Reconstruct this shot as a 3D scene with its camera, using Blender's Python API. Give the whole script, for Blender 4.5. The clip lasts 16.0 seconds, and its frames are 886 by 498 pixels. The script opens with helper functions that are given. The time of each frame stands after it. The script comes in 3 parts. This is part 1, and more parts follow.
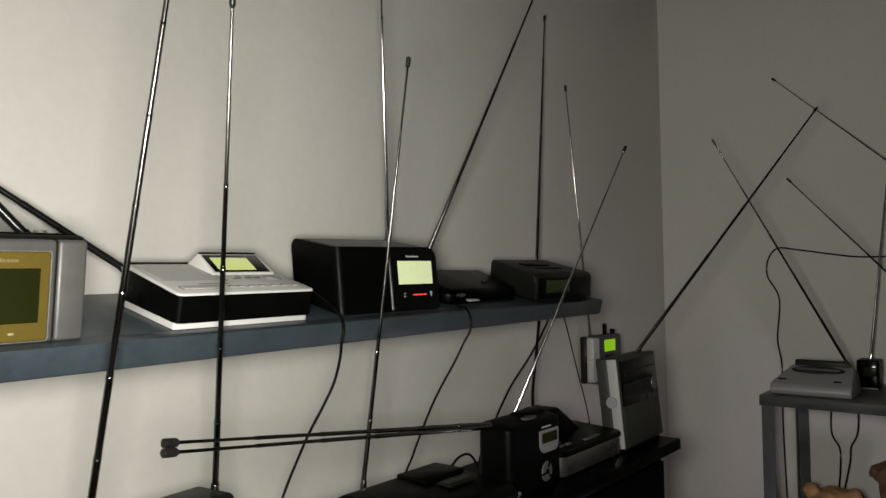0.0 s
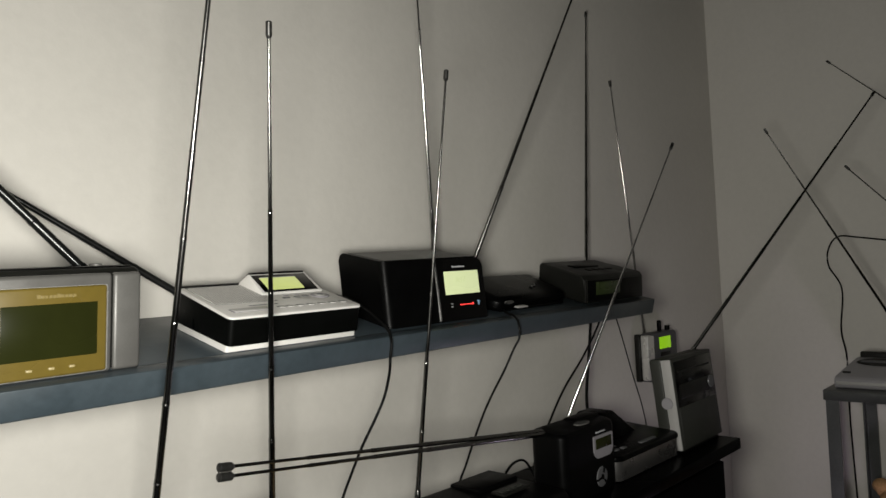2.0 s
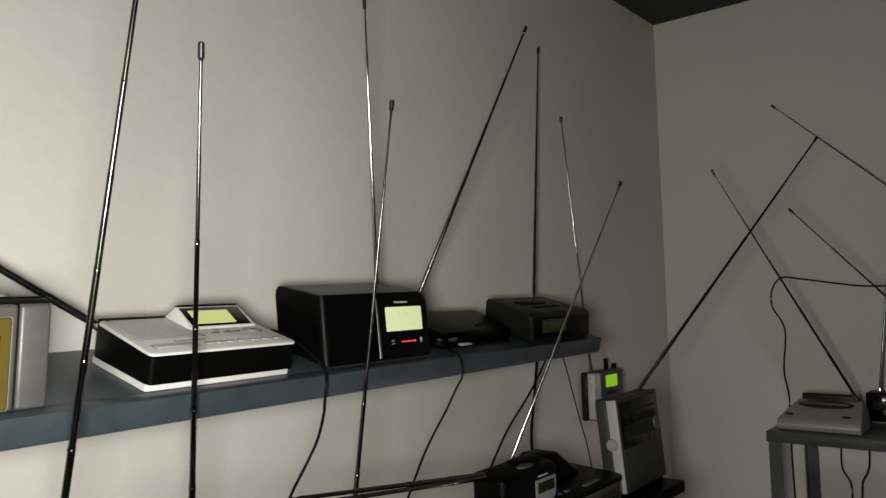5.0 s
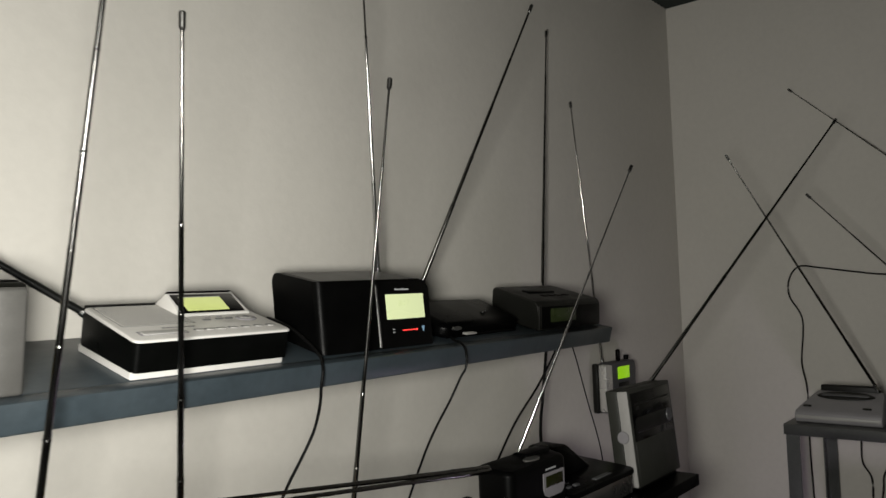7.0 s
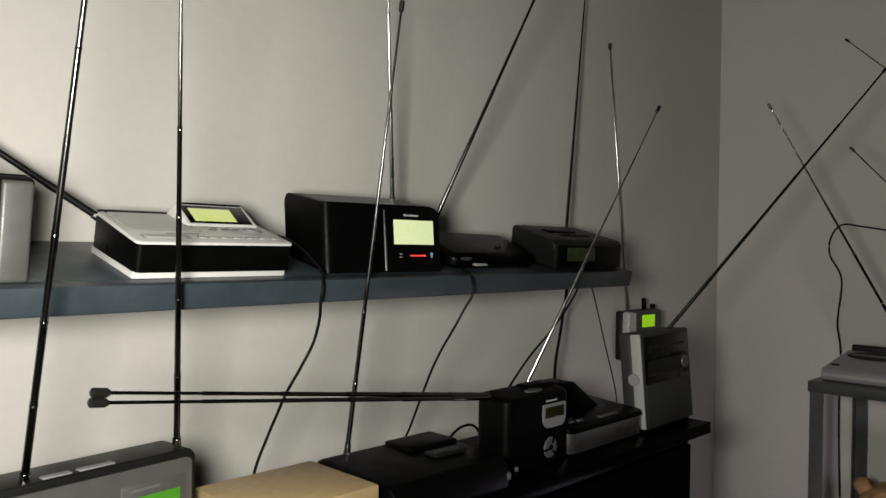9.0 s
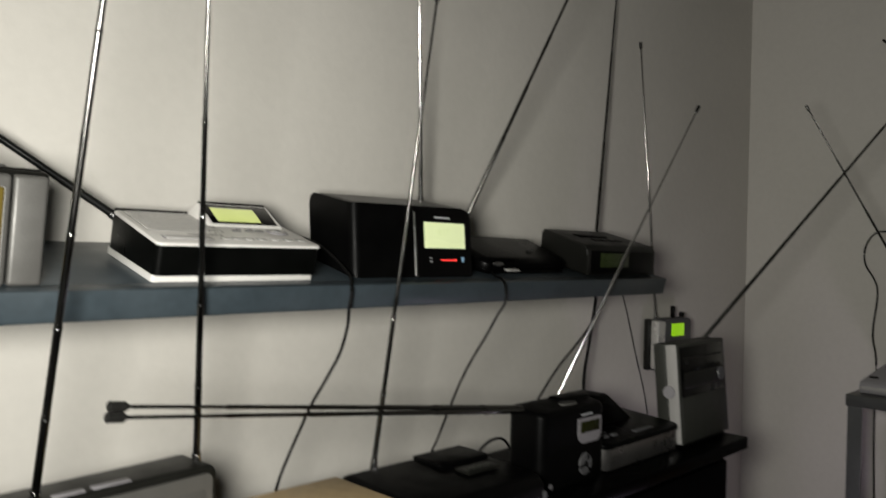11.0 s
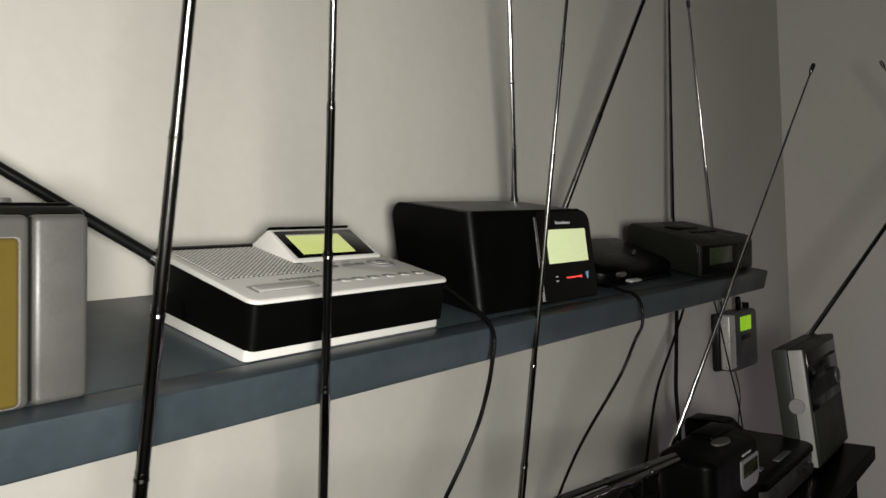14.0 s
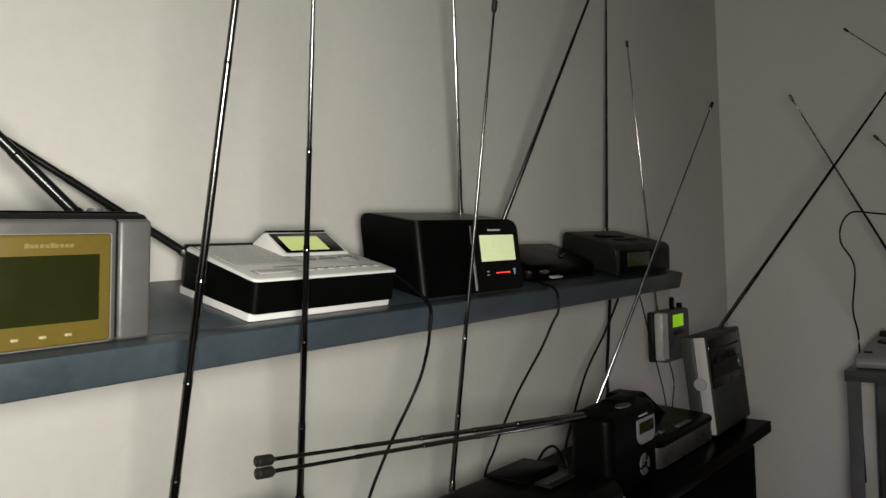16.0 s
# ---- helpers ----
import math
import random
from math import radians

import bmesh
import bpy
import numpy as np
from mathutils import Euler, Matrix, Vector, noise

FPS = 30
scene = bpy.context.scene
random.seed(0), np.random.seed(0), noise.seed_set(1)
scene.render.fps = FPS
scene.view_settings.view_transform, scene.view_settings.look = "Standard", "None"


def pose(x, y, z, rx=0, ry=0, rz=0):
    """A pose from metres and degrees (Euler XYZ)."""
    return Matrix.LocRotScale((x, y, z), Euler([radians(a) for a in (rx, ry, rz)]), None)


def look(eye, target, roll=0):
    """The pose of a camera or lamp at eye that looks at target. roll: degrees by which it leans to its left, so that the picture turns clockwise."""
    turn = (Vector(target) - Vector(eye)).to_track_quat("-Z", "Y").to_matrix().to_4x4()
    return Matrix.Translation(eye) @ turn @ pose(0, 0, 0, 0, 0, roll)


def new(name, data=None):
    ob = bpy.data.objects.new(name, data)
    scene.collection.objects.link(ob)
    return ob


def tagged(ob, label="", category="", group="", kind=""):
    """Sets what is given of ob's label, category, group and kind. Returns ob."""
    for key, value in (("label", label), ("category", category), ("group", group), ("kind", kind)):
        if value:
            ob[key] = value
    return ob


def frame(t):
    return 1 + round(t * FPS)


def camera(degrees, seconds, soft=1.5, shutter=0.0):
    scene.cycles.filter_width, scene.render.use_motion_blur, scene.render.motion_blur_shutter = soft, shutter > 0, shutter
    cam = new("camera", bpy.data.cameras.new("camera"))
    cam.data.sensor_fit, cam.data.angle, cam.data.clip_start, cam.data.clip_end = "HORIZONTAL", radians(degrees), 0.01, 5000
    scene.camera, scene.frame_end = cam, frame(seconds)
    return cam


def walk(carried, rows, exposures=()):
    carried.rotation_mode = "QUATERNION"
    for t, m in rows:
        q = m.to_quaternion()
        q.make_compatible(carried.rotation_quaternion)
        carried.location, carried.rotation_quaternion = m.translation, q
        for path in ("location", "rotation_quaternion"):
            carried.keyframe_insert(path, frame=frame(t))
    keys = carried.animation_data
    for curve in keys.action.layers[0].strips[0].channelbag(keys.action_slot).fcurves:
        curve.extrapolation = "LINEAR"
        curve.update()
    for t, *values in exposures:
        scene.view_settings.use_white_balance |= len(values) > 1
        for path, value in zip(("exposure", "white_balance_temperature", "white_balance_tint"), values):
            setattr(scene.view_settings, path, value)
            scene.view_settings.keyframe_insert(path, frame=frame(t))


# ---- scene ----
cam = camera(60.5, 16.0, soft=1.5, shutter=0.5)
METRES, EYE, TILT, LEAN, TURN = 1.2, 1.6, 1.72, 0.96, -51.62
ROWS = [
    (0.0, 0.0, 0.0, 0.0, -0.0, 0.0, -0.0),
    (0.5, 0.0154, 0.0035, 0.0077, 0.29, 0.33, 0.35),
    (1.0, 0.0255, 0.0004, 0.0268, 1.84, 0.38, 2.0),
    (1.5, 0.0193, 0.0041, 0.0168, 3.4, -0.28, 2.36),
    (2.0, 0.0099, -0.002, 0.0203, 4.03, -0.51, 2.14),
    (2.5, 0.0033, -0.0067, 0.0155, 4.27, -0.5, 1.68),
    (3.0, -0.0131, -0.0058, 0.0181, 4.11, -0.35, 1.16),
    (3.5, -0.0232, -0.0037, 0.0134, 3.46, 0.04, 0.73),
    (4.0, 0.0001, 0.0041, 0.0267, 2.35, 0.71, 0.67),
    (4.5, 0.0097, 0.0164, 0.0243, 0.99, 1.37, 0.78),
    (7.0, 0.0325, 0.0563, 0.0155, 1.57, 1.3, 1.07),
    (7.5, 0.0533, 0.0944, 0.0215, 2.64, 1.26, 1.14),
    (8.0, 0.0714, 0.0728, 0.0114, 4.71, 1.26, 1.35),
    (8.5, 0.0827, 0.0613, -0.0005, 6.39, -0.57, -0.08),
    (11.0, 0.0577, 0.0907, -0.0151, 6.61, -1.89, -2.21),
    (11.5, -0.039, 0.1495, 0.0021, 2.39, -0.35, 0.38),
    (12.0, -0.1138, 0.2339, -0.018, -7.69, -1.61, -0.73),
    (12.5, -0.1318, 0.3473, -0.0148, -10.91, -2.15, 0.97),
    (13.0, -0.1087, 0.3479, 0.0007, -3.22, -2.15, 3.06),
    (13.5, -0.106, 0.2953, 0.0005, 0.59, -2.99, 2.72),
    (14.0, -0.1154, 0.269, 0.0016, 1.63, -2.64, 1.93),
    (14.5, -0.1146, 0.2329, 0.0102, 1.77, -1.96, 1.79),
    (15.0, -0.1032, 0.1563, 0.0032, 1.72, -1.92, 1.69),
    (15.5, -0.0875, 0.1023, -0.0009, 1.35, -1.88, 1.55),
    (16.0, -0.0763, 0.0963, -0.0013, 0.92, -1.88, 1.46),
]
STEPS = [(t, pose(0, 0, EYE, TILT, LEAN, TURN) @ pose(METRES * x, METRES * y, METRES * z, 90 + pitch, roll, yaw)) for t, x, y, z, yaw, pitch, roll in ROWS]
STEPS += [
    (4.7, pose(0.0312, -0.0013, 1.632, 93.351, 1.73, -51.096)),
    (6.8, pose(0.0531, -0.0007, 1.6254, 93.117, 1.987, -50.441)),
    (8.7, pose(0.1113, -0.0438, 1.5878, 90.134, -0.286, -45.484)),
    (10.8, pose(0.1302, -0.0161, 1.5793, 88.85, -2.1, -46.055)),
]
walk(cam, sorted(STEPS, key=lambda row: row[0]),
     [(0.0, 0.0), (4.5, 0.0), (7.0, 0.12), (11.0, 0.12), (11.5, 0.05), (12.5, 0.32), (13.0, 0.15), (13.5, 0.05), (14.5, -0.05), (15.5, -0.1)])


# ---- world and lights ----
world = bpy.data.worlds.new("night")
scene.world = world
world.use_nodes = True
world.node_tree.nodes["Background"].inputs[0].default_value = (0.5, 0.55, 0.6, 1)
world.node_tree.nodes["Background"].inputs[1].default_value = 0.004


def lamp(name, place, watts, colour, radius):
    data = bpy.data.lights.new(name, "POINT")
    data.energy, data.color, data.shadow_soft_size = watts, colour, radius
    ob = new(name, data)
    ob.location = place
    return ob


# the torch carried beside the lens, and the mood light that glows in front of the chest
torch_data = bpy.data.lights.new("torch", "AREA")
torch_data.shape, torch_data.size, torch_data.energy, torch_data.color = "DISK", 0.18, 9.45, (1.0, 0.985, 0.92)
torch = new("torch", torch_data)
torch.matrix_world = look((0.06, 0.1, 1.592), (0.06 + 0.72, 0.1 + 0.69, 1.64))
lamp("mood_light", (1.57, 0.32, 0.97), 1.0, (0.9, 0.76, 1.0), 0.04)


# ---- materials ----
def material(name, colour, rough=0.5, metal=0.0, vary=0.12, scale=60.0, bump=0.05, grime=0.0, glow=None, power=0.0, coat=0.0, shine=0.5):
    m = bpy.data.materials.new(name)
    m.use_nodes = True
    nodes, links = m.node_tree.nodes, m.node_tree.links
    bsdf = nodes["Principled BSDF"]
    coord = nodes.new("ShaderNodeTexCoord")
    fine = nodes.new("ShaderNodeTexNoise")
    fine.inputs["Scale"].default_value, fine.inputs["Detail"].default_value = scale, 4
    broad = nodes.new("ShaderNodeTexNoise")
    broad.inputs["Scale"].default_value, broad.inputs["Detail"].default_value = max(scale / 14, 1.5), 3
    for n in (fine, broad):
        links.new(coord.outputs["Object"], n.inputs["Vector"])
    both = nodes.new("ShaderNodeMath")
    both.operation = "ADD"
    links.new(fine.outputs["Fac"], both.inputs[0])
    links.new(broad.outputs["Fac"], both.inputs[1])
    ramp = nodes.new("ShaderNodeMapRange")
    ramp.inputs["From Min"].default_value, ramp.inputs["From Max"].default_value = 0.7, 1.3
    ramp.inputs["To Min"].default_value, ramp.inputs["To Max"].default_value = 1 - vary, 1 + vary
    links.new(both.outputs[0], ramp.inputs["Value"])
    tint = nodes.new("ShaderNodeVectorMath")
    tint.operation = "SCALE"
    tint.inputs[0].default_value = colour
    links.new(ramp.outputs["Result"], tint.inputs["Scale"])
    links.new(tint.outputs["Vector"], bsdf.inputs["Base Color"])
    dull = nodes.new("ShaderNodeMapRange")
    dull.inputs["From Min"].default_value, dull.inputs["From Max"].default_value = 0.3, 0.7
    dull.inputs["To Min"].default_value, dull.inputs["To Max"].default_value = max(rough - 0.08 - grime, 0.02), min(rough + 0.08 + grime, 1.0)
    links.new(broad.outputs["Fac"], dull.inputs["Value"])
    links.new(dull.outputs["Result"], bsdf.inputs["Roughness"])
    bsdf.inputs["Metallic"].default_value = metal
    bsdf.inputs["Specular IOR Level"].default_value = shine
    bsdf.inputs["Coat Weight"].default_value = coat
    bsdf.inputs["Coat Roughness"].default_value = 0.08
    if bump:
        relief = nodes.new("ShaderNodeBump")
        relief.inputs["Strength"].default_value, relief.inputs["Distance"].default_value = bump, 0.002
        links.new(fine.outputs["Fac"], relief.inputs["Height"])
        links.new(relief.outputs["Normal"], bsdf.inputs["Normal"])
    if glow:
        bsdf.inputs["Emission Color"].default_value = (*glow, 1)
        bsdf.inputs["Emission Strength"].default_value = power
    return m


WALL = material("warm_white_wall_paint", (0.58, 0.556, 0.507), 0.75, vary=0.03, scale=90, bump=0.18)
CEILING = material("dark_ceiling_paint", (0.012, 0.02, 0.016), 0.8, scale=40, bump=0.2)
FLOOR = material("brown_carpet", (0.12, 0.1, 0.08), 0.95, vary=0.3, scale=300, bump=0.6)
SLATE = material("slate_blue_paint", (0.034, 0.046, 0.054), 0.42, vary=0.16, scale=120, bump=0.06, grime=0.05)
BLACK = material("black_plastic", (0.0014, 0.0014, 0.0014), 0.38, scale=400, bump=0.06, shine=0.06)
SATIN = material("satin_black_plastic", (0.0016, 0.0016, 0.0016), 0.4, vary=0.2, scale=500, bump=0.08, shine=0.06)
GLOSS = material("gloss_black_plastic", (0.001, 0.001, 0.0012), 0.12, scale=80, bump=0.0, shine=0.2)
GLOSS_LENS = material("clear_coated_black_plastic", (0.02, 0.02, 0.02), 0.15, bump=0.0, coat=1.0, shine=0.8)
CHARCOAL = material("charcoal_plastic", (0.0075, 0.0075, 0.0062), 0.45, scale=300, bump=0.08, shine=0.25)
RUBBER = material("black_rubber", (0.003, 0.003, 0.003), 0.5, scale=200, bump=0.05, shine=0.12)
SILVER = material("silver_paint", (0.105, 0.102, 0.095), 0.42, metal=0.3, vary=0.06, scale=500, bump=0.05)
SILVER_EDGE = material("bright_silver_edge", (0.68, 0.67, 0.64), 0.3, metal=0.6, vary=0.04, scale=300, bump=0.02)
GREY = material("grey_plastic", (0.22, 0.21, 0.22), 0.45, vary=0.08, scale=300, bump=0.08)
GREY_DARK = material("dark_grey_plastic", (0.085, 0.085, 0.088), 0.45, vary=0.1, scale=300, bump=0.06)
GREY_LIGHT = material("light_grey_plastic", (0.27, 0.26, 0.27), 0.42, vary=0.06, scale=300, bump=0.05)
WHITE = material("white_plastic", (0.64, 0.622, 0.59), 0.42, vary=0.03, scale=300, bump=0.04)
PIANO = material("dull_gloss_black", (0.0013, 0.0013, 0.0013), 0.3, vary=0.2, scale=120, bump=0.02, shine=0.045)
PALE = material("pale_grey_plastic", (0.36, 0.35, 0.335), 0.4, vary=0.05, scale=300, bump=0.04)
CHROME = material("chrome", (0.46, 0.455, 0.445), 0.15, metal=1.0, vary=0.06, scale=200, bump=0.0)
DARK_CHROME = material("worn_chrome", (0.12, 0.118, 0.112), 0.2, metal=1.0, vary=0.1, scale=200, bump=0.0)
CAP = material("tarnished_metal", (0.05, 0.049, 0.046), 0.3, metal=0.8, vary=0.2, scale=300, bump=0.0)
BLACK_CHROME = material("black_chrome", (0.022, 0.023, 0.022), 0.25, metal=0.75, vary=0.1, scale=200, bump=0.0)
GOLD = material("gold_display_bezel", (0.112, 0.08, 0.015), 0.3, vary=0.07, scale=120, bump=0.0, coat=0.4)
# grey darkened to stand for the shade in the gaps between the ribs
GRILLE_BED = material("rib_gap_shade_grey", (0.13, 0.128, 0.122), 0.6, vary=0.08, scale=300, bump=0.04)
BUTTON_GOLD = material("pale_gold_plastic", (0.33, 0.27, 0.13), 0.45, bump=0.0)
GOLD_MARK = material("pale_gold_print", (0.19, 0.145, 0.05), 0.4, bump=0.0)
BAND_BLACK = material("soft_black_plastic", (0.0016, 0.0018, 0.0016), 0.33, vary=0.15, scale=400, bump=0.05, shine=0.1)
# black whose base colour is lifted to stand for the wall's grazing sheen
TOP_BLACK = material("sheen_lightened_black", (0.016, 0.0155, 0.0145), 0.42, vary=0.2, scale=90, bump=0.02, shine=0.6)
HAND = material("slate_grey_plastic", (0.055, 0.055, 0.06), 0.45, vary=0.1, scale=300, bump=0.06)
LCD_OFF = material("unlit_olive_display", (0.015, 0.017, 0.004), 0.3, vary=0.15, scale=30, bump=0.0, shine=0.07)
LCD_ON = material("lit_yellow_green_display", (0.2, 0.22, 0.08), 0.3, vary=0.25, scale=25, bump=0.0, glow=(0.64, 0.71, 0.24), power=0.68)
LCD_PALE = material("lit_pale_green_display", (0.2, 0.22, 0.12), 0.3, vary=0.12, scale=25, bump=0.0, glow=(0.66, 0.73, 0.4), power=0.82)
LCD_GREEN = material("lit_lime_display", (0.1, 0.3, 0.01), 0.3, vary=0.08, scale=25, bump=0.0, glow=(0.3, 0.6, 0.008), power=0.62)
LCD_DEEP = material("lit_deep_green_display", (0.04, 0.12, 0.01), 0.3, vary=0.15, scale=25, bump=0.0, glow=(0.05, 0.3, 0.015), power=0.5)
LCD_DIM = material("dim_green_display", (0.028, 0.04, 0.012), 0.3, vary=0.25, scale=60, bump=0.0, coat=0.1, shine=0.2)
LCD_INK = material("display_ink", (0.2, 0.22, 0.12), 0.4, bump=0.0, glow=(0.6, 0.68, 0.34), power=0.76)
RED_GLOW = material("red_indicator", (0.5, 0.02, 0.02), 0.3, bump=0.0, glow=(1.0, 0.06, 0.05), power=1.4)
WHITE_GLOW = material("white_lit_display", (0.6, 0.6, 0.6), 0.3, bump=0.0, glow=(0.9, 0.95, 1.0), power=0.7)
MARK = material("pale_grey_print", (0.45, 0.46, 0.47), 0.5, bump=0.0)
BLUE_MARK = material("pale_blue_print", (0.25, 0.42, 0.6), 0.5, bump=0.0)
INK = material("dark_grey_print", (0.12, 0.12, 0.12), 0.5, bump=0.0)
CARDBOARD = material("tan_wood_board", (0.42, 0.3, 0.15), 0.6, vary=0.12, scale=80, bump=0.1)
CHEST = material("black_painted_wood", (0.0012, 0.0012, 0.0012), 0.5, vary=0.3, scale=90, bump=0.05, shine=0.006)
LACQUER = material("polished_black_lacquer", (0.0012, 0.0012, 0.0012), 0.25, vary=0.3, scale=60, bump=0.02, shine=0.005)
BAND = material("brushed_silver_band", (0.3, 0.29, 0.28), 0.3, metal=0.9, vary=0.06, scale=400, bump=0.03)
OLIVE = material("dull_olive_grey_plastic", (0.03, 0.031, 0.026), 0.5, vary=0.1, scale=300, bump=0.06, shine=0.3)
STEEL = material("grey_hammered_steel", (0.1, 0.103, 0.1), 0.4, metal=0.6, vary=0.1, scale=250, bump=0.15)
PLUSH = material("tan_plush", (0.3, 0.17, 0.07), 0.95, vary=0.35, scale=350, bump=0.8)
PLUSH_DARK = material("brown_plush", (0.11, 0.06, 0.03), 0.95, vary=0.35, scale=350, bump=0.8)


# ---- building helpers ----
def link(name, bm, mat, parent=None, label="", smooth=True):
    mesh = bpy.data.meshes.new(name)
    bmesh.ops.recalc_face_normals(bm, faces=bm.faces)
    bm.to_mesh(mesh)
    bm.free()
    if smooth:
        for f in mesh.polygons:
            f.use_smooth = True
        mesh.set_sharp_from_angle(angle=radians(38))
    mesh.materials.append(mat)
    ob = new(name, mesh)
    if parent:
        ob.parent = parent
    if label:
        ob["label"] = label
    return ob


part = link


def thing(name, m, label, category, group=""):
    ob = new(name)
    ob.empty_display_size = 0.03
    ob.matrix_world = m
    return tagged(ob, label, category, group)


def rbox(x0, x1, y0, y1, z0, z1, r=0.002, segs=2, axis=""):
    """A box with rounded edges; axis: only the edges along that axis are rounded."""
    bm = bmesh.new()
    bmesh.ops.create_cube(bm, size=1, matrix=Matrix.Translation(((x0 + x1) / 2, (y0 + y1) / 2, (z0 + z1) / 2)) @ Matrix.Diagonal((abs(x1 - x0), abs(y1 - y0), abs(z1 - z0), 1)))
    if r:
        edges = list(bm.edges)
        if axis:
            k = "xyz".index(axis)
            edges = [e for e in edges if abs((e.verts[0].co - e.verts[1].co)[k]) > 1e-6]
        bmesh.ops.bevel(bm, geom=edges, offset=r, segments=segs, profile=0.5, affect="EDGES")
    return bm


def warp(bm, f):
    for v in bm.verts:
        v.co = Vector(f(v.co.x, v.co.y, v.co.z))
    return bm


def moved(bm, m):
    bmesh.ops.transform(bm, matrix=m, verts=bm.verts)
    return bm


def join(*bms):
    out = bmesh.new()
    for b in bms:
        mesh = bpy.data.meshes.new("tmp")
        b.to_mesh(mesh)
        out.from_mesh(mesh)
        bpy.data.meshes.remove(mesh)
        b.free()
    return out


def prism(outline, x0, x1, r=0.0015, segs=2):
    """A side outline of (y, z) drawn out from x0 to x1, with rounded edges."""
    bm = bmesh.new()
    a = [bm.verts.new((x0, y, z)) for y, z in outline]
    b = [bm.verts.new((x1, y, z)) for y, z in outline]
    bm.faces.new(a)
    bm.faces.new(list(reversed(b)))
    n = len(outline)
    for i in range(n):
        bm.faces.new((a[i], b[i], b[(i + 1) % n], a[(i + 1) % n]))
    bmesh.ops.recalc_face_normals(bm, faces=bm.faces)
    if r:
        bmesh.ops.bevel(bm, geom=list(bm.edges), offset=r, segments=segs, profile=0.5, affect="EDGES")
    return bm


def tube(p0, p1, r0, r1=None, segs=14):
    """A round bar from p0 to p1."""
    p0, p1 = Vector(p0), Vector(p1)
    bm = bmesh.new()
    bmesh.ops.create_cone(bm, cap_ends=True, segments=segs, radius1=r0, radius2=r0 if r1 is None else r1, depth=(p1 - p0).length)
    return moved(bm, Matrix.Translation((p0 + p1) / 2) @ (p1 - p0).to_track_quat("Z", "Y").to_matrix().to_4x4())


def disc(x, y, z, r, h, segs=24, squash=1.0, m=None):
    bm = tube((0, 0, 0), (0, 0, h), r, r * 0.9, segs)
    bm = moved(bm, Matrix.Diagonal((1, squash, 1, 1)))
    if m:
        moved(bm, m)
    return moved(bm, Matrix.Translation((x, y, z)))


def antenna(owner, p0, p1, r0, r1, sections=6, cap=0.0028, cap_len=0.009, mat=None, tip=True, foot=True):
    """A telescopic rod in steps from p0 to p1 (world), as a part of its radio, with its cap and swivel foot."""
    inv = owner.matrix_world.inverted()
    p0, p1 = inv @ Vector(p0), inv @ Vector(p1)
    bms = []
    for i in range(sections):
        a, b = p0.lerp(p1, i / sections), p0.lerp(p1, (i + 1) / sections)
        r = r0 + (r1 - r0) * i / max(sections - 1, 1)
        bms.append(tube(a, b, r))
        d = (b - a).normalized()
        bms.append(tube(b - d * 0.004, b, r * 1.12, r * 0.8))
    rod = part("antenna", join(*bms), mat or DARK_CHROME, owner, "telescopic metal rod antenna drawn out in sections")
    d = (p1 - p0).normalized()
    if tip:
        part("antenna_tip", join(tube(p1 - d * 0.001, p1 + d * cap_len, cap), tube(p1 - d * 0.004, p1 - d * 0.001, cap * 0.55, cap), tube(p1 + d * cap_len, p1 + d * (cap_len + 0.0012), cap, cap * 0.6)), CAP, rod, "small tarnished metal end cap")
    if foot:
        part("antenna_foot", join(tube(p0 - d * 0.006, p0 + d * 0.008, r0 * 1.5, r0 * 1.25)), CHROME, rod, "chrome swivel foot")
    return rod


def cable(points, r=0.0022, name="cable", label="thin black power cable hanging down the wall", mat=None, owner=None):
    """A smooth round cord through the points (world)."""
    pts = [Vector(p) for p in points]
    path = []
    for i in range(len(pts) - 1):
        a, b, c, d = pts[max(i - 1, 0)], pts[i], pts[i + 1], pts[min(i + 2, len(pts) - 1)]
        for k in range(8):
            t = k / 8
            path.append(0.5 * ((2 * b) + (c - a) * t + (2 * a - 5 * b + 4 * c - d) * t * t + (3 * b - a - 3 * c + d) * t ** 3))
    path.append(pts[-1])
    bm = bmesh.new()
    rings = []
    for i, p in enumerate(path):
        d = (path[min(i + 1, len(path) - 1)] - path[max(i - 1, 0)]).normalized()
        q = d.to_track_quat("Z", "Y")
        rings.append([bm.verts.new(p + q @ Vector((r * math.cos(j * math.pi / 4), r * math.sin(j * math.pi / 4), 0))) for j in range(8)])
    for u, v in zip(rings, rings[1:]):
        for j in range(8):
            bm.faces.new((u[j], u[(j + 1) % 8], v[(j + 1) % 8], v[j]))
    bm.faces.new(rings[0])
    bm.faces.new(rings[-1])
    ob = link(name, bm, mat or RUBBER, owner)
    if not owner:
        tagged(ob, label, "cable", "cables")
    return ob


def plain(name, bm, mat, kind, label):
    return tagged(link(name, bm, mat), label, kind="structure", category=kind)


# ---- the room ----
WY, EX, TOP = 0.85, 2.085, 2.378
plain("wall_north", rbox(-2.7, EX + 0.1, WY, WY + 0.1, 0, TOP, 0), WALL, "wall", "plain warm white painted wall behind the shelf")
plain("wall_east", rbox(EX, EX + 0.1, -4.4, WY, 0, TOP, 0), WALL, "wall", "plain warm white painted end wall")
plain("wall_south", rbox(-2.7, EX, -4.5, -4.4, 0, TOP, 0), WALL, "wall", "plain warm white painted wall")
plain("wall_west", rbox(-2.8, -2.7, -4.4, WY + 0.1, 0, TOP, 0), WALL, "wall", "plain warm white painted wall")
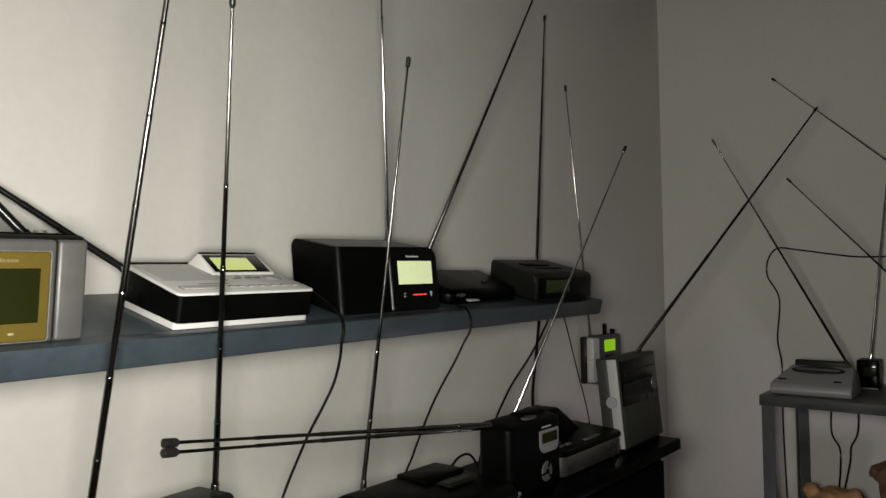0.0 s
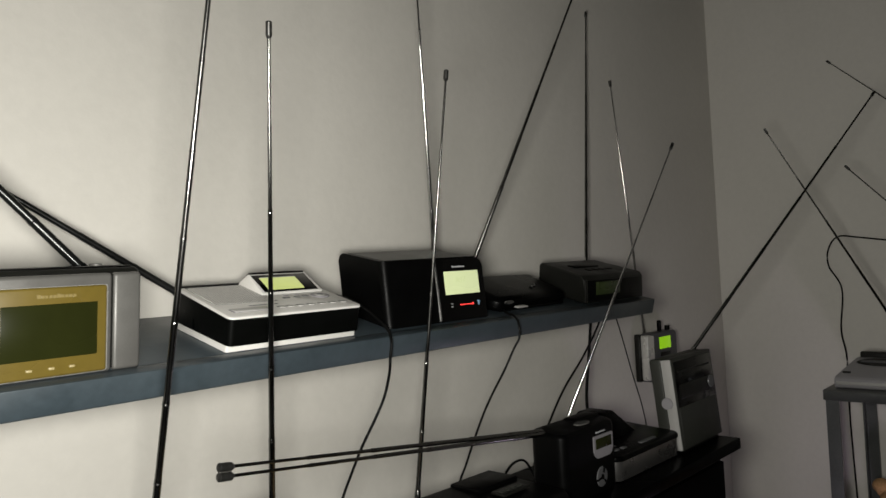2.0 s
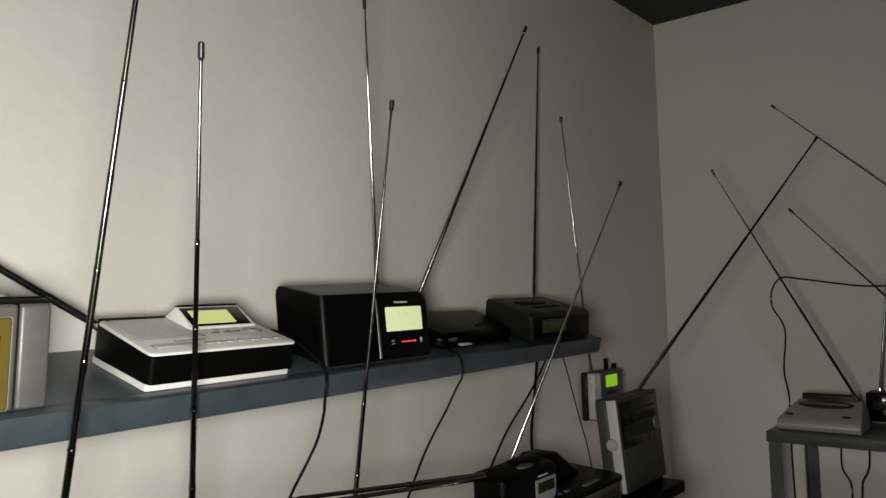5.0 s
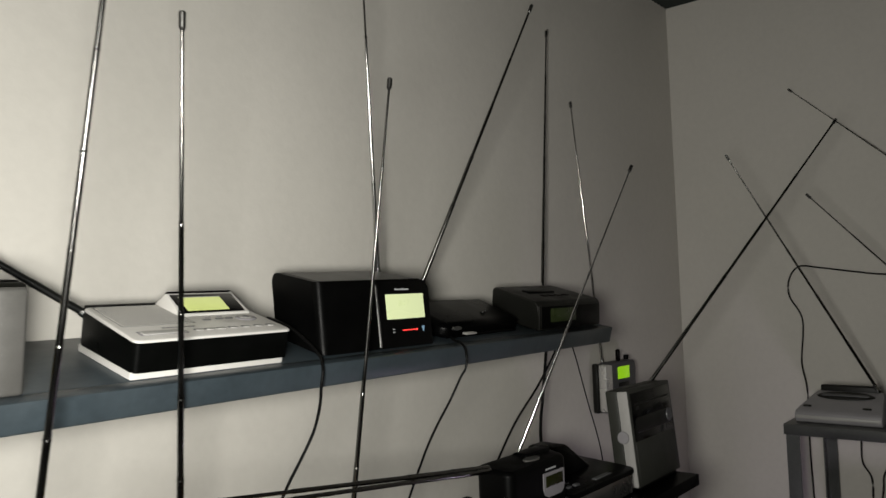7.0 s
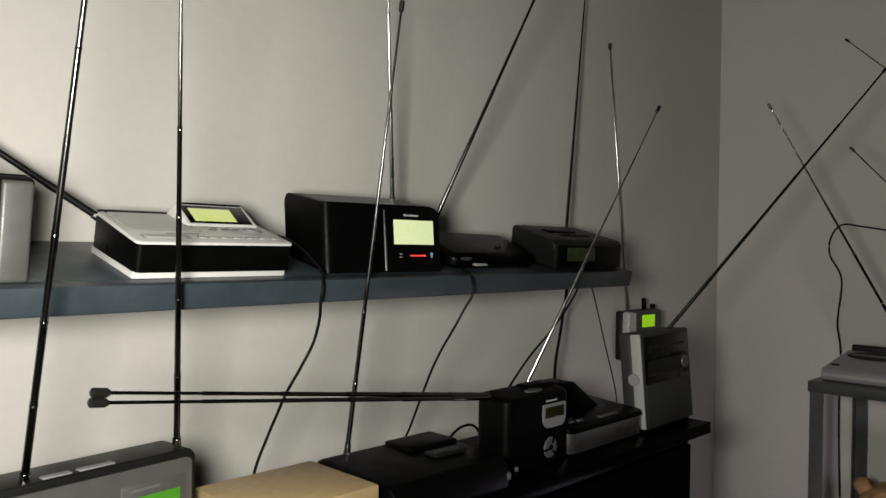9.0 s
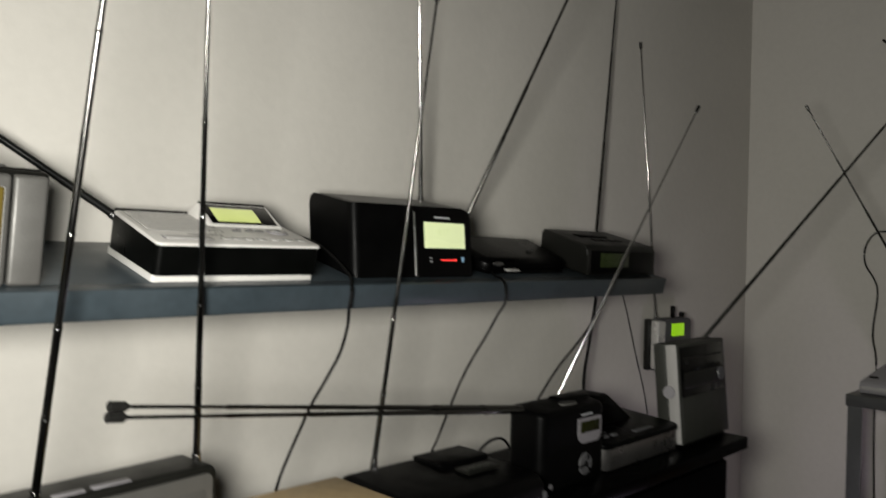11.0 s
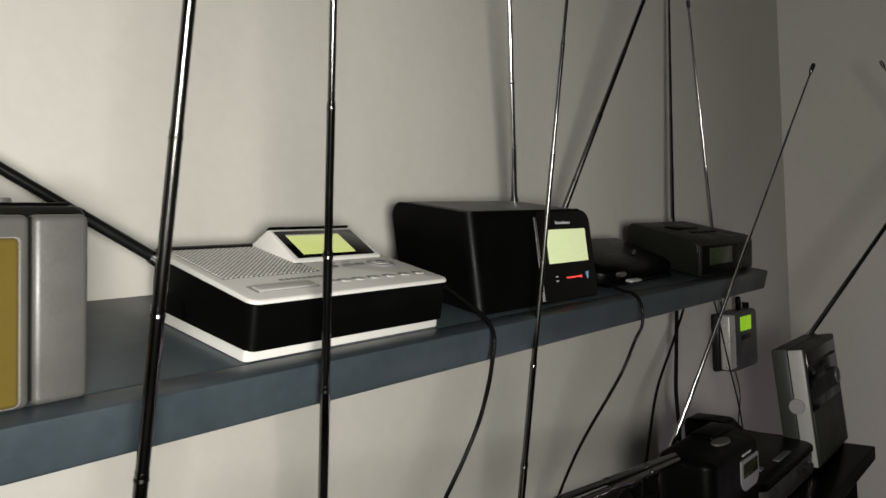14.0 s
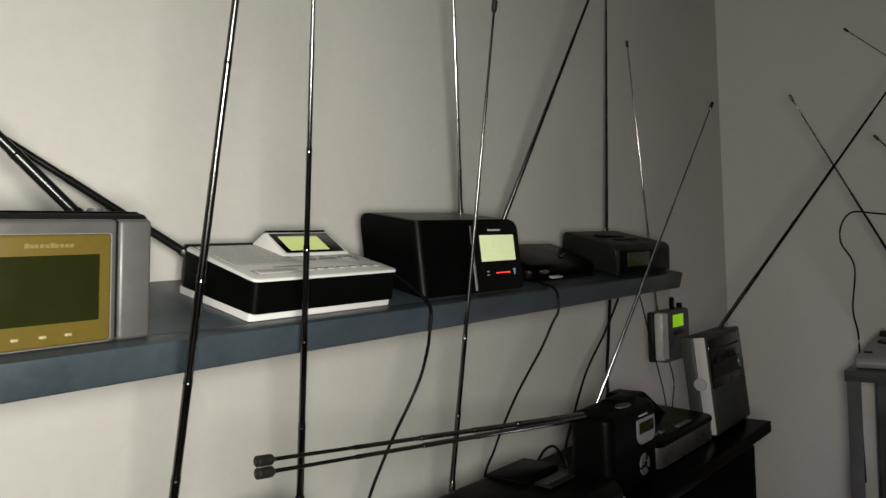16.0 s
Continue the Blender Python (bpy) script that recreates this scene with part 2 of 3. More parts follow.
plain("floor", rbox(-2.8, EX + 0.1, -4.5, WY + 0.1, -0.1, 0, 0), FLOOR, "floor", "brown carpeted floor")
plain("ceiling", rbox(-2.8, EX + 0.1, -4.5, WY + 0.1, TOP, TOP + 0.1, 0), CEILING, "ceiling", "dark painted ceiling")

# ---- the shelf, which leans a little forward ----
LEANING = 12.2
SHELF = pose(0, 0.66, 1.54, LEANING)
shelf = thing("wall_shelf", SHELF, "long slate-blue painted wooden shelf fixed to the wall, full of radios", "shelf")
part("top_board", rbox(-0.6, 1.318, 0.0262, 0.196, -0.024, 0, 0.0012), SLATE, shelf)
part("front_trim", prism([(0.0045, 0.0003), (0.0252, 0.0003), (0.0252, -0.028), (0.009, -0.028), (0.0055, -0.0265)], -0.6, 1.33, 0.0014), SLATE, shelf)
part("end_trim", rbox(1.3185, 1.331, 0.0262, 0.19, -0.02, 0.0004, 0.0015), SLATE, shelf)


def on_shelf(x, y, z=None, rz=0.0):
    """A pose on the leaning shelf top at the plan place (x, y)."""
    return pose(x, y, 1.54 + (y - 0.66) * math.tan(radians(LEANING)) + 0.0006) @ pose(0, 0, 0, LEANING, 0, rz)


def display_clock():
    o = thing("clock_radio", on_shelf(0.2, 0.679, rz=0.8), "silver clock radio with an unlit olive display in a gold bezel", "radio")
    back = pose(0, 0, 0, -9)
    set_in = lambda bm: moved(warp(bm, lambda x, y, z: (x - 0.035 * (0.09 - z), y, z)), back)
    part("body", set_in(rbox(0.004, 0.1448, 0.0125, 0.045, 0.001, 0.0935, 0.006, 3)), CHARCOAL, o, "charcoal rear shell")
    part("front_panel", set_in(rbox(0.0045, 0.1122, 0, 0.012, 0.0, 0.089, 0.0035, 3)), SILVER, o, "brushed silver front panel")
    part("seam", set_in(rbox(0.1123, 0.1131, 0.0016, 0.012, 0.003, 0.088, 0)), CHARCOAL, o)
    part("side_panel", set_in(rbox(0.1132, 0.1395, 0.0004, 0.012, 0.0, 0.089, 0.0035, 3)), SILVER, o, "silver end panel")
    part("display_frame", set_in(rbox(0.0105, 0.1085, -0.0012, 0.004, 0.001, 0.0797, 0.003, 3)), SILVER_EDGE, o, "bright silver trim")
    bezel = part("bezel", set_in(rbox(0.0115, 0.1068, -0.0022, 0.003, 0.0018, 0.0788, 0.0025, 3)), GOLD, o, "glossy gold bezel")
    part("display", set_in(rbox(0.0185, 0.0975, -0.003, 0.002, 0.0178, 0.0643, 0.0006)), LCD_OFF, bezel, "dark olive display")
    for k, w in enumerate((0.0042, 0.0026, 0.0022, 0.0026, 0.0026, 0.0042, 0.0022, 0.0026, 0.0026, 0.0026)):
        part("brand_mark", set_in(rbox(0.0465 + k * 0.0033, 0.0465 + k * 0.0033 + min(w, 0.0029), -0.0027, 0, 0.0695, 0.0695 + (0.0033 if w > 0.004 else 0.0025), 0)), GOLD_MARK, bezel, "pale gold mark")
    for x in (0.0385, 0.0565, 0.0735):
        part("button", set_in(rbox(x, x + 0.005, -0.0038, 0, 0.0082, 0.0106, 0.0009)), BUTTON_GOLD, bezel, "small pale gold button")
    part("top_cover", set_in(rbox(0.01, 0.138, 0.018, 0.04, 0.092, 0.0948, 0.001)), BLACK, o, "black top cover")
    part("top_button", moved(disc(0.108, 0.026, 0.094, 0.006, 0.003), back), SILVER, o, "round silver button on the top")
    antenna(o, (0.305, 0.717, 1.636), (0.0, 0.782, 1.985), 0.0046, 0.002, 7, mat=BLACK_CHROME)
    return o


display_clock()


def weather_radio():
    o = thing("weather_radio", on_shelf(0.43, 0.686, rz=0.8), "white and black desktop weather radio with a tilted lit display", "radio")
    W, D = 0.183, 0.117
    # the case narrows a little towards the back, and its top rises
    lift = lambda x, y, z: (x + 0.05 * max(y, 0) * (1 - x / W), y, z * (1 + 0.2 * y / D) if z > 0.02 else z)
    upright = lambda bm: [e for e in bm.edges if abs(e.verts[0].co.z - e.verts[1].co.z) > 1e-4]
    tray = rbox(-0.0005, W - 0.006, 0.0, D, 0, 0.0068, 0)
    bmesh.ops.bevel(tray, geom=upright(tray), offset=0.003, segments=3, profile=0.5, affect="EDGES")
    part("base", warp(tray, lift), WHITE, o, "white base tray")
    body = rbox(0.0, W - 0.002, -0.0025, D, 0.0064, 0.0362, 0)
    bmesh.ops.bevel(body, geom=upright(body), offset=0.007, segments=6, profile=0.5, affect="EDGES")
    part("body", warp(body, lift), BAND_BLACK, o, "black side band")
    top = rbox(-0.0003, W - 0.001, -0.003, D - 0.003, 0.0352, 0.0378, 0)
    bmesh.ops.bevel(top, geom=upright(top), offset=0.0072, segments=6, profile=0.5, affect="EDGES")
    bmesh.ops.bevel(top, geom=[e for e in top.edges if e.verts[0].co.z > 0.0375 and e.verts[1].co.z > 0.0375], offset=0.002, segments=4, profile=0.5, affect="EDGES")
    top = part("top_panel", warp(top, lift), WHITE, o, "white top panel with a ribbed loudspeaker grille")
    part("back_rim", warp(rbox(0.003, W + 0.012, D - 0.004, D + 0.003, 0.008, 0.0385, 0.0015, 2), lift), BLACK, o, "black rear rim")
    up = lambda y: 0.0378 * (1 + 0.2 * y / D)
    raised = lambda bm: warp(bm, lambda x, y, z: (x + 0.05 * y * (1 - x / W), y, z + up(y)))
    # loudspeaker ribs: slanting bars cut off by the edges of the grille field
    bars = []
    run, rise = math.sin(radians(49)), math.cos(radians(49))
    for i in range(46):
        x = -0.088 + i * 0.0039
        lo, hi = max(0.0, (0.0085 - x) / run), (0.069 / rise)
        far = (0.088 - x) / run
        if 0.0 < (0.082 - x) / run < 0.107:
            hi = min(hi, far if far * rise < 0.02 else max((0.082 - x) / run, 0.018 / rise))
        hi = min(hi, far)
        if hi - lo > 0.004:
            b = rbox(-0.00075, 0.00075, lo, hi, -0.0002, 0.0004, 0)
            moved(b, Matrix.Translation((x, 0.0415, 0)) @ Matrix.Rotation(radians(-49), 4, "Z"))
            bmesh.ops.bisect_plane(b, geom=b.verts[:] + b.edges[:] + b.faces[:], plane_co=(0, 0.08, 0), plane_no=(0, 1, 0))
            bars.append(raised(b))
    part("speaker_grille", join(*bars), WHITE, top, "white slanting loudspeaker ribs")["kind"] = "stuff"
    # nearly flush bed; the gaps' shade is put into its colour
    part("grille_bed", raised(rbox(0.0075, 0.0885, 0.0405, 0.1115, -0.0006, 0.0001, 0)), GRILLE_BED, top, "grille bed in a darker grey that stands for shade between the ribs")
    housing = prism([(0.0625, 0.036), (0.064, 0.0442), (0.0985, 0.0595), (0.1015, 0.0595), (0.1165, 0.045), (0.1165, 0.036)], 0.0845, 0.174, 0.0015, 3)
    warp(housing, lambda x, y, z: (x + (0.003 if x < 0.13 else -0.002) * max(z - 0.042, 0) / 0.0175, y, z))
    housing = part("display_housing", housing, WHITE, o, "white wedge-shaped display housing")
    slope = Matrix.Translation((0, 0.064, 0.0443)) @ Matrix.Rotation(math.atan2(0.0153, 0.0345), 4, "X")
    bezel_bm = rbox(0.0895, 0.1675, 0.0015, 0.0352, -0.001, 0.0008, 0.0004)
    part("bezel", moved(bezel_bm, slope), GLOSS, housing, "black bezel")
    part("display", moved(rbox(0.0965, 0.149, 0.0045, 0.0285, -0.001, 0.0012, 0.0003), slope), LCD_ON, housing, "lit yellow-green display")
    part("display_edge", moved(rbox(0.0965, 0.149, 0.0287, 0.0297, -0.001, 0.0013, 0.0002), slope), PALE, housing, "pale upper edge of the display")
    shell = prism([(0.1018, 0.0612), (0.1035, 0.0612), (0.1195, 0.0455), (0.1195, 0.036), (0.1168, 0.036), (0.1168, 0.0455)], 0.0905, 0.1752, 0.0006)
    warp(shell, lambda x, y, z: (x - (0.003 if x > 0.13 else 0) * max(z - 0.042, 0) / 0.0175, y, z))
    part("housing_back", shell, BLACK, housing, "black rear shell of the display housing")
    for x in (0.079, 0.0915, 0.105, 0.12, 0.136, 0.152, 0.168):
        b = part("button", disc(x, 0.0165, up(0.0165) - 0.0006, 0.0052, 0.0013, squash=0.6), PALE, top, "oval pale button")
        part("button_rim", disc(x, 0.0185, up(0.0185) - 0.0009, 0.0068, 0.0011, squash=0.68), INK, b, "dark grey rim")
    part("snooze_well", raised(rbox(0.0125, 0.0635, 0.0105, 0.0235, -0.001, 0.0002, 0.0002)), GREY, top, "grey recess")
    part("snooze_bar", raised(rbox(0.015, 0.061, 0.0112, 0.0215, -0.001, 0.0014, 0.0012, 3)), PALE, top, "long grey snooze bar")
    part("dial", disc(0.1565, 0.0475, up(0.0475) - 0.0008, 0.0135, 0.0016, 32, squash=0.8), GREY, top, "grey round selector")
    part("dial_ring", disc(0.1565, 0.0475, up(0.0475), 0.0085, 0.0014, 28, squash=0.8), PALE, top)
    part("dial_centre", disc(0.1565, 0.0475, up(0.0475), 0.0045, 0.0022, squash=0.8), GREY_DARK, top)
    for x, y in ((0.101, 0.046), (0.118, 0.0475), (0.13, 0.0475)):
        part("printed_key", raised(rbox(x, x + 0.0095, y, y + 0.0032, -0.001, 0.0009, 0.0003)), INK, top, "small dark key")
    for x, y in ((0.109, 0.0555), (0.124, 0.0555)):
        part("printed_key", raised(rbox(x, x + 0.007, y, y + 0.0024, -0.001, 0.0006, 0.0003)), GREY, top, "small grey key")
    for k in range(8):
        part("brand_mark", raised(rbox(0.0435 + k * 0.0048, 0.0435 + k * 0.0048 + 0.0036, 0.0285, 0.0315, -0.001, 0.0002, 0)), INK, top, "dark grey mark")
    antenna(o, (0.44, 0.792, 1.607), (0.125, 0.832, 1.815), 0.004, 0.002, 6, mat=BLACK_CHROME)
    return o


weather_radio()


def table_radio():
    o = thing("table_radio", pose(0.667, 0.692, 1.547), "black box-shaped table radio with a lit display and a red indicator", "radio")
    W = 0.196
    z0 = lambda y: y * 0.216
    z1 = lambda y: 0.0862 + y * 0.175
    shape = lambda x, y, z: (x + 0.11 * y * (1 - x / W), y + 0.0075 * z, z0(y) + (z1(y) + 0.0018 * x / W - z0(y)) * z)
    body = rbox(0, W, 0, 0.1, 0, 1, 0)
    warp(body, shape)
    bmesh.ops.bevel(body, geom=[e for e in body.edges if min(e.verts[0].co.z, e.verts[1].co.z) > 0.06 and min(e.verts[0].co.y, e.verts[1].co.y) > 0.05], offset=0.016, segments=7, profile=0.5, affect="EDGES")
    bmesh.ops.bevel(body, geom=[e for e in body.edges if abs(e.verts[0].co.z - e.verts[1].co.z) > 0.05 and max(e.verts[0].co.y, e.verts[1].co.y) < 0.02 and e.verts[0].co.x < 0.05], offset=0.012, segments=6, profile=0.5, affect="EDGES")
    bmesh.ops.bevel(body, geom=[e for e in body.edges if e.verts[0].co.z > 0.06 and e.verts[1].co.z > 0.06 and min(e.verts[0].co.x, e.verts[1].co.x) > W - 0.001], offset=0.013, segments=6, profile=0.5, affect="EDGES")
    part("body", body, SATIN, o, "satin black cabinet with rounded corners")
    part("top_rim", warp(rbox(0.006, W - 0.014, 0.0004, 0.0028, 0.985, 1.012, 0), shape), BLACK, o, "black top rim")
    # top face: reflected wall light is partly put into its lighter colour
    part("top_panel", warp(rbox(0.007, W - 0.017, 0.0035, 0.081, 0.985, 1.006, 0), shape), TOP_BLACK, o, "smooth black top, coloured lighter to stand for the wall's sheen")
    panel_bm = warp(rbox(0.0973, W - 0.001, -0.0022, 0.004, 0.02, 0.99, 0), shape)
    bmesh.ops.bevel(panel_bm, geom=[e for e in panel_bm.edges if e.verts[0].co.z > 0.06 and e.verts[1].co.z > 0.06 and min(e.verts[0].co.x, e.verts[1].co.x) > 0.15], offset=0.013, segments=6, profile=0.5, affect="EDGES")
    panel = part("display_panel", panel_bm, GLOSS, o, "glossy black display panel")
    part("trim_strip", warp(rbox(0.0956, 0.097, -0.0004, 0.004, 0.03, 0.93, 0), shape), SILVER_EDGE, o, "narrow chrome trim strip")
    lean = Matrix.Translation((0.015, 0, 0)) @ Matrix.Rotation(radians(-5), 4, "X")
    show = lambda name, bm, mat, label="": part(name, moved(bm, lean), mat, panel, label)
    show("display", rbox(0.0955, 0.1675, -0.0034, -0.0005, 0.0365, 0.069, 0.0004), LCD_PALE, "lit pale green display")
    font = bpy.data.curves.new("clock_digits", "FONT")
    font.body, font.size, font.extrude = "8:17", 0.012, 0.0001
    text = new("tmp_text", font)
    mesh = bpy.data.meshes.new_from_object(text.evaluated_get(bpy.context.evaluated_depsgraph_get()))
    bpy.data.objects.remove(text)
    digits = bmesh.new()
    digits.from_mesh(mesh)
    moved(digits, Matrix.Translation((0.118, -0.0036, 0.053)) @ Matrix.Rotation(radians(90), 4, "X"))
    show("clock_digits", digits, LCD_INK, "faint grey-green time digits")
    for k in range(10):
        show("brand_mark", rbox(0.114 + k * 0.0027, 0.1161 + k * 0.0027, -0.0028, -0.0005, 0.0741, 0.0768 if k in (0, 5) else 0.0761, 0), MARK, "pale grey mark")
    show("indicator_bar", rbox(0.123, 0.149, -0.003, -0.0005, 0.0209, 0.0222, 0.0003), RED_GLOW, "lit red indicator bar")
    show("indicator_lamp", moved(disc(0, 0, 0, 0.0014, 0.001), Matrix.Translation((0.15, -0.0022, 0.0216)) @ Matrix.Rotation(radians(90), 4, "X")), RED_GLOW)
    for z in (0.0192, 0.0232):
        show("mode_mark", rbox(0.104, 0.108, -0.0028, -0.0005, z, z + 0.0011, 0), MARK)
    show("shield_mark", warp(rbox(0.1605, 0.1655, -0.0028, -0.0005, 0.0185, 0.0255, 0), lambda x, y, z: (x if z > 0.02 else 0.163 + (x - 0.163) * 0.3, y, z)), BLUE_MARK, "small pale blue mark")
    antenna(o, (0.852, 0.781, 1.646), (0.775, 0.717, 2.03), 0.0036, 0.0017, 6, mat=CHROME)
    return o


table_radio()


def flat_player():
    o = thing("flat_radio", on_shelf(0.895, 0.69, rz=2), "low glossy black radio with a sloping rounded top", "radio")
    body = rbox(0.0, 0.215, -0.003, 0.11, 0.0, 0.041, 0.013, 6)
    warp(body, lambda x, y, z: (x, y + 0.02 * (abs(x - 0.1) / 0.1) ** 4 * (1 if y < 0.03 else 0), z * (0.58 + 0.42 * min(max(y, 0) / 0.085, 1)) * (1 - 0.15 * (abs(x - 0.1) / 0.1) ** 3)))
    part("body", body, PIANO, o)
    part("rim", rbox(0.012, 0.193, 0.012, 0.105, 0.0, 0.005, 0.002), SATIN, o, "satin black base rim")
    # bright bar added to stand for the small glint on the front
    part("glint_bar", rbox(0.035, 0.062, -0.0042, 0.004, 0.0075, 0.0105, 0.0014), SILVER_EDGE, o, "bright silver bar standing for a glint on the front")
    # glossy oval added only to give the larger curved glint
    part("lens", moved(disc(0, 0, 0, 0.011, 0.003, 28, squash=0.28), Matrix.Translation((0.018, 0.003, 0.0165)) @ Matrix.Rotation(radians(62), 4, "X")), GLOSS_LENS, o, "glossy oval added to make the curved glint on the front")
    part("button", disc(0.14, 0.045, 0.026, 0.004, 0.002), CHARCOAL, o)
    part("button", disc(0.155, 0.05, 0.027, 0.003, 0.002), CHARCOAL, o)
    antenna(o, (0.934, 0.787, 1.602), (1.055, 0.637, 2.045), 0.0036, 0.0017, 6)
    return o


flat_player()


def alarm_radio():
    o = thing("alarm_clock_radio", on_shelf(1.122, 0.69, rz=-0.5), "dark low alarm clock radio with a dim green display", "radio")
    body = prism([(-0.005, 0.002), (0.002, 0.041), (0.009, 0.0475), (0.11, 0.0515), (0.115, 0.046), (0.115, 0.0), (0.0, 0.0)], 0.0, 0.197, 0.003, 3)
    warp(body, lambda x, y, z: (x + (0.026 * max(y, 0) / 0.115 - 0.008 * z / 0.05) * (1 - x / 0.194), y, z))
    part("body", body, CHARCOAL, o)
    part("front_panel", prism([(-0.0057, 0.004), (0.0008, 0.0395), (0.007, 0.039), (0.001, 0.004)], 0.004, 0.1905, 0.0008), BLACK, o, "black front panel")
    part("display", prism([(-0.0046, 0.014), (-0.0006, 0.036), (0.005, 0.0355), (0.001, 0.014)], 0.03, 0.11, 0.0004), LCD_DIM, o, "dim green display window")
    part("end_strip", prism([(-0.0065, 0.002), (0.0003, 0.041), (0.004, 0.041), (-0.001, 0.002)], -0.004, 0.003, 0.0008), CHARCOAL, o)
    for i in range(4):
        part("button", rbox(0.06 + i * 0.022, 0.075 + i * 0.022, 0.035, 0.045, 0.047, 0.0502, 0.001), BLACK, o)
    part("snooze_bar", rbox(0.05, 0.13, 0.058, 0.076, 0.048, 0.0525, 0.002), BLACK, o)
    antenna(o, (1.319, 0.803, 1.618), (1.41, 0.827, 2.138), 0.0032, 0.0014, 6)
    return o


alarm_radio()


# ---- the handheld receiver that hangs on the wall ----
def handheld():
    o = thing("handheld_receiver", pose(1.57, 0.812, 1.335, 0, 0, -4), "grey handheld receiver with a lit lime display hanging on the wall", "radio")
    body = rbox(0.012, 0.13, 0.0, 0.026, 0.0, 0.111, 0)
    bmesh.ops.bevel(body, geom=[e for e in body.edges if abs(e.verts[0].co.y - e.verts[1].co.y) > 1e-4], offset=0.012, segments=4, profile=0.5, affect="EDGES")
    bmesh.ops.bevel(body, geom=[e for e in body.edges if e.verts[0].co.y < 0.001 and e.verts[1].co.y < 0.001], offset=0.004, segments=2, profile=0.5, affect="EDGES")
    part("body", body, HAND, o)
    part("side_grip", rbox(-0.002, 0.012, 0.02, 0.034, 0.002, 0.11, 0.004), CHARCOAL, o, "dark side grip")
    part("side_strip", rbox(0.002, 0.03, -0.0008, 0.0195, 0.006, 0.108, 0.004), SILVER_EDGE, o, "silver side strip")
    part("display", rbox(0.051, 0.099, -0.0015, 0.003, 0.073, 0.1, 0.001), LCD_GREEN, o, "lit lime green display")
    part("button_row", rbox(0.054, 0.096, -0.0018, 0.002, 0.056, 0.065, 0.001), CHARCOAL, o)
    part("hook", rbox(0.071, 0.079, 0.008, 0.018, 0.11, 0.137, 0.0035, 3), BLACK, o, "black belt clip")
    part("knob", tube((0.11, 0.013, 0.112), (0.11, 0.013, 0.122), 0.006), BLACK, o)
    part("wall_hook", rbox(0.06, 0.09, 0.02, 0.047, 0.095, 0.105, 0.002), BLACK, o)
    antenna(o, (1.602, 0.836, 1.448), (1.524, 0.8425, 2.01), 0.0028, 0.0012, 6, cap=0.003, mat=CHROME)
    return o


handheld()

# ---- the black chest and the radios on it ----
CT = 1.279
chest = thing("chest", pose(0, 0, 0), "tall black painted chest crowded with radios", "chest")
part("top_board", rbox(-0.2, 1.405, 0.548, 0.764, CT - 0.02, CT, 0.002), LACQUER, chest)
part("body", rbox(-0.17, 1.375, 0.575, 0.758, 0.06, CT - 0.0202, 0.002), CHEST, chest)
part("plinth", rbox(-0.15, 1.355, 0.59, 0.75, 0, 0.06, 0.002), CHEST, chest)
for i in range(3):
    for j in range(5):
        x = -0.16 + i * 0.511
        z = 0.075 + j * 0.235
        d = part("drawer_front", rbox(x, x + 0.503, 0.565, 0.5752, z, z + 0.228, 0.002), CHEST, chest)
        part("knob", disc(x + 0.25, 0.565, z + 0.114, 0.014, 0.018, 16, m=Matrix.Rotation(radians(90), 4, "X")), CHEST, d)


def upright_radio():
    o = thing("upright_radio", pose(1.244, 0.583, CT + 0.0046, -5.5, 0, 0.5), "upright silver radio with a dark tuning window and a side knob", "radio")
    H = 0.159
    part("rear_shell", rbox(0, 0.168, 0.0205, 0.042, 0, H, 0.003), OLIVE, o, "dull olive-grey rear shell")
    part("foot", rbox(0.01, 0.158, 0.004, 0.014, -0.0058, 0.002, 0.001), BLACK, o)
    part("side_panel", rbox(-0.0014, 0.004, 0.0015, 0.0195, 0.001, H - 0.002, 0.001), PALE, o, "pale silver side panel")
    part("front_shell", rbox(0.0, 0.168, 0.0, 0.0202, 0, H - 0.001, 0.002), OLIVE, o, "dark grey front shell")
    window = part("tuning_window", rbox(0.007, 0.162, -0.0012, 0.004, 0.073, 0.152, 0.001), GLOSS, o, "dark glossy tuning window")
    part("dial_drum", rbox(0.014, 0.155, -0.0028, 0.003, 0.085, 0.112, 0.004, 3), CHARCOAL, window)
    part("dial_scale", rbox(0.016, 0.15, -0.002, 0.002, 0.132, 0.135, 0), CHARCOAL, window)
    part("knob", disc(0.142, -0.002, 0.1, 0.012, 0.003, m=Matrix.Rotation(radians(90), 4, "X")), GREY_DARK, window, "round tuning knob")
    part("speaker_cloth", rbox(0.006, 0.163, -0.0008, 0.004, 0.006, 0.072, 0.001), OLIVE, o, "dark grey loudspeaker front")
    part("side_knob", moved(disc(0, 0, 0, 0.011, 0.006), Matrix.Translation((0.002, 0.017, 0.082)) @ Matrix.Rotation(radians(-90), 4, "Y")), GREY_LIGHT, o, "round silver side knob")
    part("power_lamp", rbox(0.02, 0.03, -0.002, 0, 0.124, 0.13, 0.0005), CHARCOAL, window)
    antenna(o, (1.405, 0.632, 1.436), (1.676, 0.357, 1.914), 0.0036, 0.0018, 5)
    return o


upright_radio()


